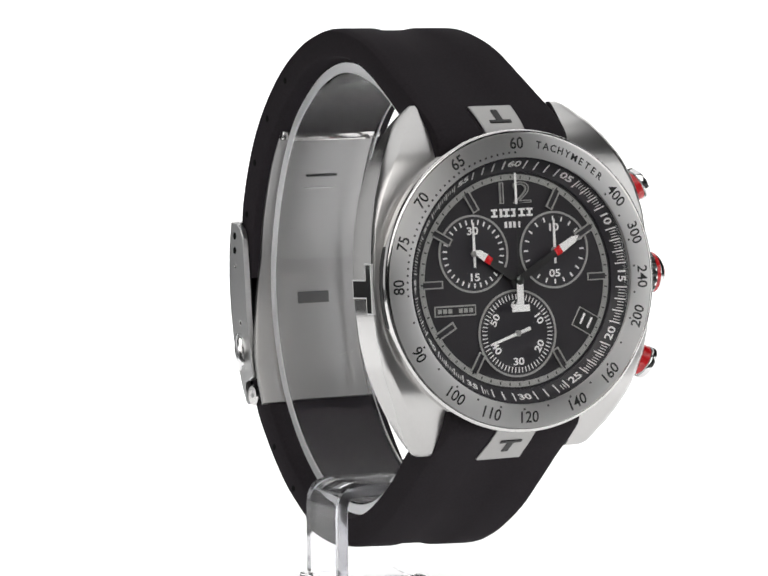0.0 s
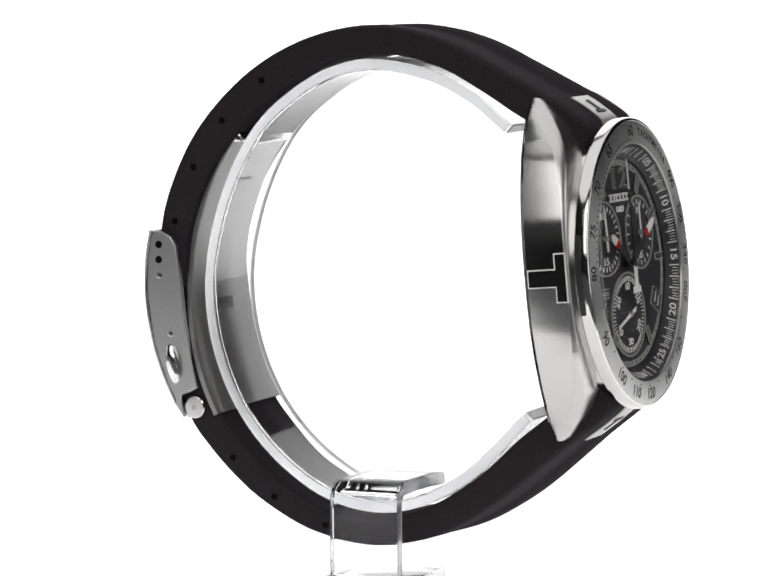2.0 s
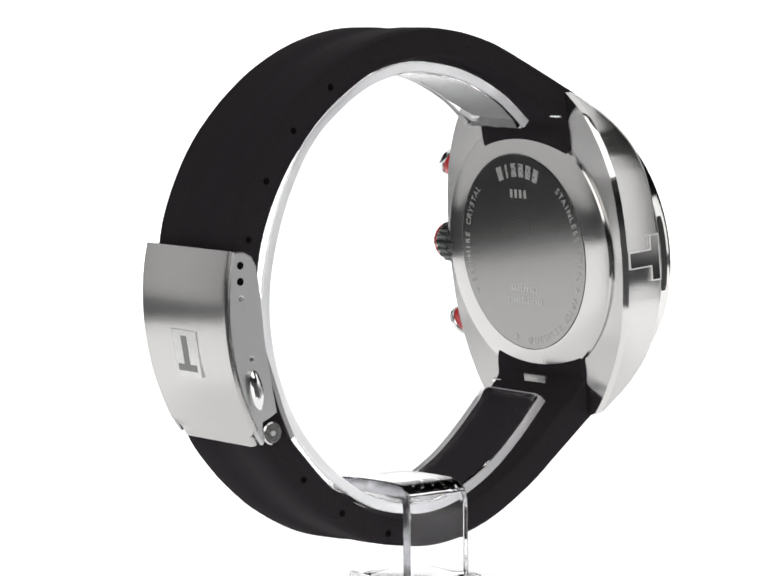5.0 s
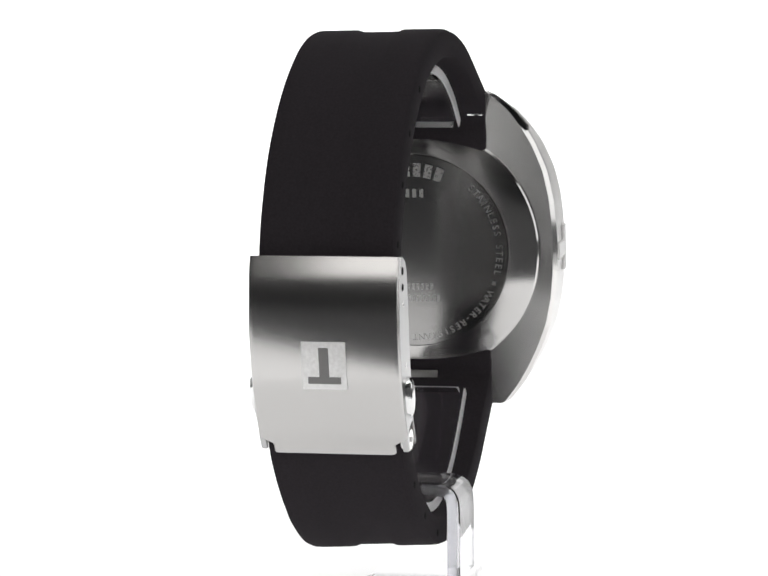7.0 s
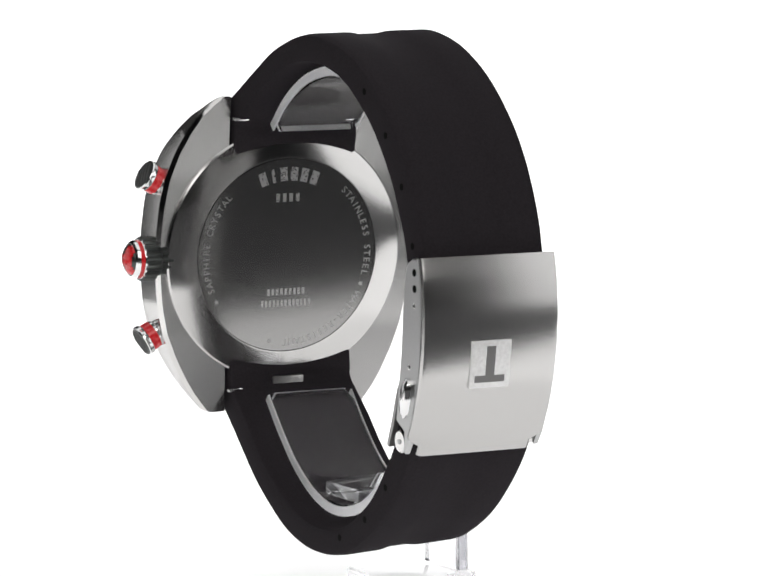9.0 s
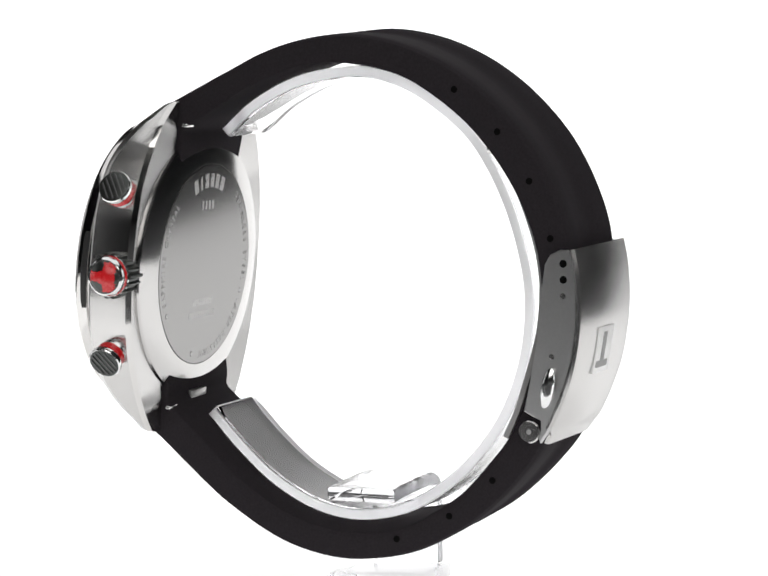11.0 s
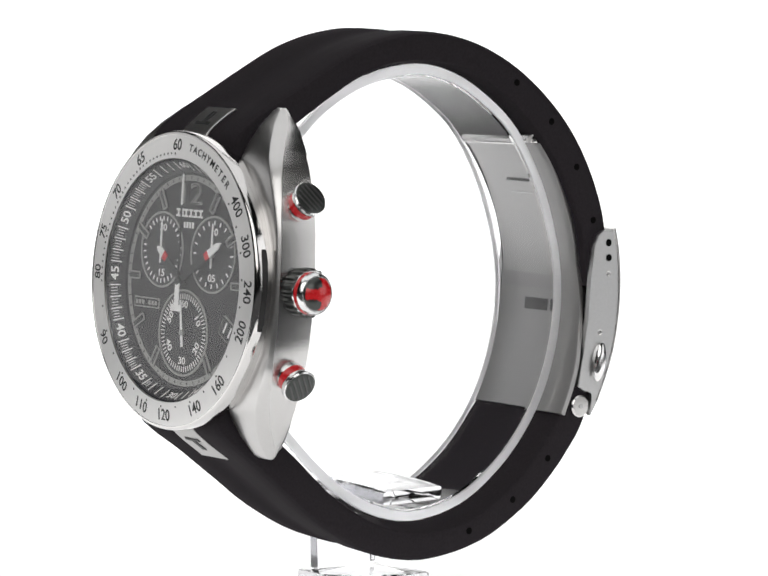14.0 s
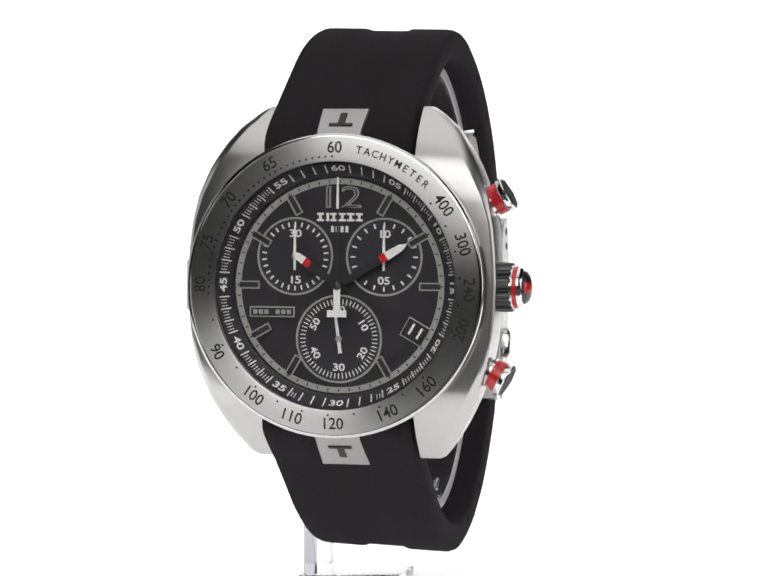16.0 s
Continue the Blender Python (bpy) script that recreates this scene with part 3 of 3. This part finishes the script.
def strap(name, table, groove, label):
    rings = []
    for oy, oz, iy, iz in spline(table, 5):
        oz, iz = oz - .15, iz - .15
        d = np.array([iy - oy, iz - oz])
        L = np.linalg.norm(d)
        d /= L
        w = STRAP_W + .15 - .6 * max(0, min(1, (oy + 20) / 30))
        twist = -0.05 * max(0, min(1, -oz / 25, (oy + 36) / 14)) - 0.015 * max(0, min(1, oz / 25, (oy + 36) / 14))
        ring = []
        for x, k in ((-w, .9), (-w, L - .6), (-w + .18, L - .18), (-w + .6, L), (w - .6, L), (w - .18, L - .18), (w, L - .6), (w, .9), (w - .25, .35), (w - .9, .05), (w - 1.6, 0),
                     (3.6, 0), (3.1, groove), (-3.1, groove), (-3.6, 0), (-w + 1.6, 0), (-w + .9, .05), (-w + .25, .35)):
            ring.append((STRAP_X + x, oy + d[0] * k, oz + d[1] * k + twist * x))
        rings.append(ring)
    ob = part(name, skin(bmesh.new(), rings), M_RUBBER, watch, label, None, 35)
    return ob


def strap_pins(ob, table, count, start, step):
    """Round pin ends along the strap's edges."""
    line = spline(table, 12)
    mid = [((a + c) / 2, (b + d) / 2) for a, b, c, d in line]
    s, want, made = 0.0, start, 0
    for p, q in zip(mid, mid[1:]):
        s += math.dist(p, q)
        if s >= want and made < count:
            for x, t in ((STRAP_X - STRAP_W + .45, -1), (STRAP_X + STRAP_W - .45, 1)):
                bm = lathe([(0, -.3), (.5, -.3), (.5, .04), (.36, .05), (0, .05)], 20)
                m = pose((x + 0) * MM, p[0] * MM, p[1] * MM, 0, 90 * t, 0)
                part("pin_hole", bm, M_HOLE, ob, "", m)
            want += step
            made += 1


def strap_plate(table, name):
    """Steel end plate in the strap's groove next to the bezel."""
    pts = spline(table, 5)[4:13] if table is UPPER else spline(table, 5)[-16:-5]
    rings = []
    for oy, oz, iy, iz in pts:
        d = np.array([iy - oy, iz - oz]) / math.hypot(iy - oy, iz - oz)
        flare = 0.05 * abs(oy + 37)
        ring = [(STRAP_X + .35 + x, oy + d[0] * k, oz + d[1] * k) for x, k in ((-3.15 - flare, .8), (-3.15 - flare, -.05), (-3.0 - flare, -.2), (3.0 + flare, -.2), (3.15 + flare, -.05), (3.15 + flare, .8))]
        rings.append(ring)
    pl = part(name, skin(bmesh.new(), rings), M_BRUSH, watch, "steel end plate with a black mark")
    a, b = (pts[4], pts[7]) if table is UPPER else (pts[-6], pts[-9])
    c = Vector((STRAP_X + .35, (a[0] + b[0]) / 2, (a[1] + b[1]) / 2)) * MM
    along = (Vector((0, a[0], a[1])) - Vector((0, b[0], b[1]))).normalized()    # towards the dial
    right = Vector((1, 0, 0))
    up = along
    nrm = right.cross(up)
    inn = Vector((0, a[2] - a[0], a[3] - a[1]))
    if nrm.dot(inn) > 0:
        right, nrm = -right, -nrm
    m = Matrix((right, up, nrm)).transposed().to_4x4()
    m.translation = c
    part("mark", t_mark(3.3, 2.9, .1, .3), M_INK, pl, "black inlaid mark", m)


def clasp():
    cov = [(33.6, 10.7), (34.6, 7), (35.2, 2.5), (35.25, -2), (34.7, -7), (33.5, -11.5), (32.0, -15.5), (30.9, -17.9)]
    x0, x1 = -9.55, 11.95
    line = spline(cov, 5)
    rings = []
    for i, (y, z) in enumerate(line):
        a, b = line[max(0, i - 1)], line[min(len(line) - 1, i + 1)]
        t = np.array(b) - np.array(a)
        t /= np.linalg.norm(t)
        n = np.array([-t[1], t[0]])        # towards +y
        if n[0] < 0:
            n = -n
        cut = 0.0 if i < len(line) - 5 else 1.9 * min(1, (i - len(line) + 6) / 2)
        e0, e1 = x0 + cut, x1 - cut
        prof = [(e0, -.9), (e0, -.55), (e0 + .25, -.15), (e0 + .8, 0), (e1 - .8, 0), (e1 - .25, -.15), (e1, -.55), (e1, -.9)]
        rings.append([(x, y + n[0] * k, z + n[1] * k) for x, k in prof])
    cl = part("clasp", skin(bmesh.new(), rings), M_BRUSH_Z, watch, "brushed steel folding clasp with an etched square mark", None, 30)
    # side flanges
    flange = [(33.0, 10.4), (31.2, 10.3), (29.9, 9.5), (29.2, 8.0), (29.0, 3), (28.9, -3), (28.3, -9), (27.6, -13.2), (29.2, -13.9), (30.6, -14.0), (30.5, -15.4), (30.2, -17.0), (30.5, -17.5),
              (31.6, -15.6), (33.0, -11.5), (34.2, -7), (34.75, -2), (34.7, 2.5), (34.1, 7)]
    for x, s in ((x0, 1), (x1, -1)):
        bm = bmesh.new()
        lo = [bm.verts.new(Vector((x, y, z)) * MM) for y, z in flange]
        hi = [bm.verts.new(Vector((x + s * .9, y, z)) * MM) for y, z in flange]
        bm.faces.new(lo)
        bm.faces.new(hi[::-1])
        for i in range(len(lo)):
            j = (i + 1) % len(lo)
            bm.faces.new((lo[i], lo[j], hi[j], hi[i]))
        bmesh.ops.bevel(bm, geom=[e for e in bm.edges if abs(e.verts[0].co.x - e.verts[1].co.x) < 1e-6 and abs(e.verts[0].co.x - x * MM) < 1e-6], offset=.22 * MM, segments=2, affect="EDGES", profile=.5)
        fl = part("side_flange", bm, M_DARKSTEEL, cl, "satin steel side of the clasp", None, 12)
        t = -1 if s > 0 else 1
        for y, z, r, mt in ((32.0, 8.45, .55, M_HOLE), (32.2, 6.2, .55, M_HOLE), (32.3, 3.85, .42, M_POLISH), (31.3, -4.95, .42, M_POLISH)):
            part("pin_hole", lathe([(0, -.3), (r, -.3), (r, .04), (r * .7, .05), (r * .65, .02), (0, .02)], 24), mt, fl, "", pose(x * MM, y * MM, z * MM, 0, 90 * t, 0))
        # push button
        bt = bmesh.new()
        rr = []
        for k, sc in ((-.3, 1), (.55, 1), (.95, .75), (1.05, .4)):
            rr.append([(x - s * k, 31.2 + 1.05 * sc * math.cos(a) + .12 * 2.4 * sc * math.sin(a), -9.4 + 2.9 * sc * math.sin(a)) for a in np.linspace(0, 2 * math.pi, 24, endpoint=False)])
        part("push_button", skin(bt, rr), M_CHROME, cl, "polished oval push button")
        # hinge ear
        part("hinge_ear", lathe([(0, -1.6), (1.65, -1.6), (1.65, .1), (1.45, .3), (0, .3)], 28), M_POLISH, cl, "round hinge ear", pose((x + s * .5) * MM, 28.6 * MM, -16.1 * MM, 0, 90 * t, 0))
        part("hinge_pin", lathe([(0, .2), (.4, .2), (.35, .45), (0, .45)], 16), M_DARKSTEEL, cl, "", pose((x + s * .5) * MM, 28.6 * MM, -16.1 * MM, 0, 90 * t, 0))
    # folding blade on the wrist side
    blade = [(19.0, 23.9), (22.5, 19.4), (25.2, 14.3), (27.2, 9.1), (28.3, 3.5), (28.5, -2), (27.7, -8), (26.6, -13), (25.1, -17.3)]
    bl = spline(blade, 4)
    rings = []
    for i, (y, z) in enumerate(bl):
        a, b = np.array(bl[max(0, i - 1)]), np.array(bl[min(len(bl) - 1, i + 1)])
        t = (b - a) / np.linalg.norm(b - a)
        n = np.array([t[1], -t[0]])      # towards the wrist
        h = interp([(-10, 10.5), (5, 8.3), (30, 8.3)], z)
        rings.append([(STRAP_X + x, y + n[0] * k, z + n[1] * k) for x, k in ((-h, -.45), (-h, .25), (-h + .3, .45), (h - .3, .45), (h, .25), (h, -.45))])
    bd = part("folding_blade", skin(bmesh.new(), rings), M_BLADE, cl, "curved satin steel folding blade")
    for z0, y0, w, h, mt in ((-1.5, 28.05, 2.6, .9, M_SLOT), (17.4, 23.15, 2.6, .2, M_INK), (15.5, 24.2, 2.6, .12, M_DARKSTEEL)):
        k = radians(math.degrees(math.atan2(y0 - 28.2, z0)) if z0 > 5 else 0)
        part("blade_slot", box(bmesh.new(), -w, w, -h, h, -.08, .12, .03), mt, bd, "", pose(STRAP_X * MM, (y0 - .05) * MM, z0 * MM, 90 + (30 if z0 > 5 else 0), 0, 0))
    part("blade_hinge", box(bmesh.new(), STRAP_X - 8.3, STRAP_X + 8.3, 18.2, 19.9, 22.6, 24.1, .4), M_POLISH, bd)
    # etched mark
    c = Vector((1.25, 35.05, -4.45)) * MM
    tilt = 5.2
    m = pose(c.x, c.y, c.z, 90 + tilt, 0, 180)
    mk = part("etched_mark", box(bmesh.new(), -3.15, 3.15, -3.4, 3.4, -.3, .16, .03), M_ETCH, cl, "frosted etched square with a plain bar mark", m)
    part("mark", t_mark(4.7, 5.2, .0, .2, pose(0, 0, 0, 0, 0, 180)), M_ETCHDARK, mk)


watch_case()
bezel()
crystal()
SECONDS_HAND = dial()
main_hands()
case_back()
crown_and_pushers()
up_strap = strap("upper_strap", UPPER, .3, "black rubber strap half with a shallow centre groove")
low_strap = strap("lower_strap", LOWER, .3, "black rubber strap half with a shallow centre groove")
strap_pins(up_strap, UPPER, 4, 55.6, 8.65)
strap_pins(low_strap, LOWER, 4, 22.0, 8.8)
strap_plate(UPPER, "end_plate")
strap_plate(LOWER, "end_plate")
clasp()
# spring bar ends and the strap's tongue beside the case back
for x in (-7.6, 11.0):
    for z, y in ((22.4, -28.5), (-19.6, -28.5)):
        part("spring_bar", box(bmesh.new(), x - 1.2, x + 1.2, y - .2, y + .6, z - .28, z + .28, .12), M_CHROME, watch)
part("case_tab", box(bmesh.new(), HX - 2.6, HX + 2.6, -29.6, -28.2, -19.3, -17.9, .15), M_BRUSH, watch)


# ---- the clear holder ----
stand = new("watch_holder")
tagged(stand, "clear acrylic watch holder with an open collar on an upright", "display stand")
LEAN = pose(0, 0, 0, -TILT, 0, 0)


def holder():
    loop = [(-24.2, 22.2), (-19.3, 27.0), (-12, 31.2), (-3, 33.3), (4.5, 32.2), (11, 29.0), (16.3, 24.9), (20.8, 18.8), (24.3, 11.5), (26.6, 3), (26.6, -6), (24.4, -14.5),
            (20.6, -21.3), (15.6, -26.8), (9.5, -31.0), (2, -33.1), (-5, -32.6), (-12, -29.8), (-18, -25.6), (-23.6, -20.6)]
    line = spline(loop, 4)
    rings = []
    for i, (y, z) in enumerate(line):
        a, b = np.array(line[max(0, i - 1)]), np.array(line[min(len(line) - 1, i + 1)])
        t = (b - a) / np.linalg.norm(b - a)
        n = np.array([t[1], -t[0]])          # inwards
        h = 6.9 - (1.0 if i in (0, len(line) - 1) else 0)
        rings.append([(0.9 + x, y + n[0] * k, z + n[1] * k) for x, k in ((-h, .05), (-h, 1.5), (-h + .35, 1.75), (h - .35, 1.75), (h, 1.5), (h, .05))])
    bm = skin(bmesh.new(), rings)
    collar = part("collar", bm, M_ACRYL, stand, "clear bent acrylic collar", LEAN, 30, shadow=False)
    # sawn edges of the sheet, whitish
    for side in (-1, 1):
        rings = []
        for i, (y, z) in enumerate(line):
            a, b = np.array(line[max(0, i - 1)]), np.array(line[min(len(line) - 1, i + 1)])
            t = (b - a) / np.linalg.norm(b - a)
            n = np.array([t[1], -t[0]])
            rings.append([(0.9 + side * x, y + n[0] * k, z + n[1] * k) for x, k in ((6.93, .1), (7.15, .2), (7.15, 1.5), (6.93, 1.6))])
        part("sawn_edge", skin(bmesh.new(), rings), M_FROST, collar, "whitish sawn edge", None, 30, shadow=False)
    for i in (0, -1):
        y, z = line[i]
        a, b = np.array(line[i]), np.array(line[1 if i == 0 else -2])
        t = (a - b) / np.linalg.norm(b - a)
        n = np.array([t[1], -t[0]]) * (1 if i else -1)
        ring = lambda x: [(0.9 + x, y + t[0] * u + n[0] * k, z + t[1] * u + n[1] * k) for u, k in ((.02, .1), (.3, .2), (.3, 1.5), (.02, 1.6))]
        part("sawn_edge", skin(bmesh.new(), [ring(-6.0), ring(6.0)]), M_FROST, collar, "whitish sawn edge", None, 30, shadow=False)
    # upright: a bent strip outside the strap's edge
    path = [(7.0, -29.6), (2, -29.2), (-6.5, -29.0), (-9.0, -29.3), (-10.0, -30.3), (-10.3, -32.0), (-10.3, -36), (-10.3, -41.9)]
    line = spline(path, 4)
    rings = []
    for i, (x, z) in enumerate(line):
        a, b = np.array(line[max(0, i - 1)]), np.array(line[min(len(line) - 1, i + 1)])
        t = (b - a) / np.linalg.norm(b - a)
        n = np.array([-t[1], t[0]])
        ring = [(-6.2, -.8), (-5.9, -1.0), (4.0, -1.0), (4.3, -.8), (4.3, .8), (4.0, 1.0), (-5.9, 1.0), (-6.2, .8)]
        rings.append([(x + n[0] * k, y, z + n[1] * k) for y, k in ring])
    up = part("upright", skin(bmesh.new(), rings), M_BLOCK, stand, "clear acrylic upright", None, 30, shadow=False)
    # grey strips added for the dark room mirrored in the upright's edges
    for y0, y1 in ((-6.36, -6.22), (4.32, 4.46)):
        rings = []
        for i, (x, z) in enumerate(line):
            a, b = np.array(line[max(0, i - 1)]), np.array(line[min(len(line) - 1, i + 1)])
            t = (b - a) / np.linalg.norm(b - a)
            n = np.array([-t[1], t[0]])
            rings.append([(x + n[0] * k, y, z + n[1] * k) for y, k in ((y0, -.75), (y1, -.75), (y1, .75), (y0, .75))])
        part("edge_reflection_strip", skin(bmesh.new(), rings), M_EDGE_TINT, up, "thin grey strip added for the dark reflection at the edge", None, 30, shadow=False)
    part("base_plate", box(bmesh.new(), -12.1, 2.9, -8.2, 5.4, -47.9, -42.0, .5), M_BLOCK, stand, "clear acrylic base", None, 40, shadow=False)


holder()


# ---- what moves: the watch and its holder turn together; the small seconds hand steps on ----
def motions():
    walk(watch, [(t, base @ pose(0, 0, 0, 0, 0, a) @ LEAN) for t, a, base in TURN])
    walk(stand, [(t, base @ pose(0, 0, 0, 0, 0, a)) for t, a, base in TURN])
    walk(SECONDS_HAND, [(t, pose(0, 0, 0, 0, 0, -a)) for t, a in ((0.0, 252), (3.4, 252), (5.0, 271), (6.5, 291), (8.0, 311), (9.5, 330), (11.6, 352), (16.0, 352))])


motions()
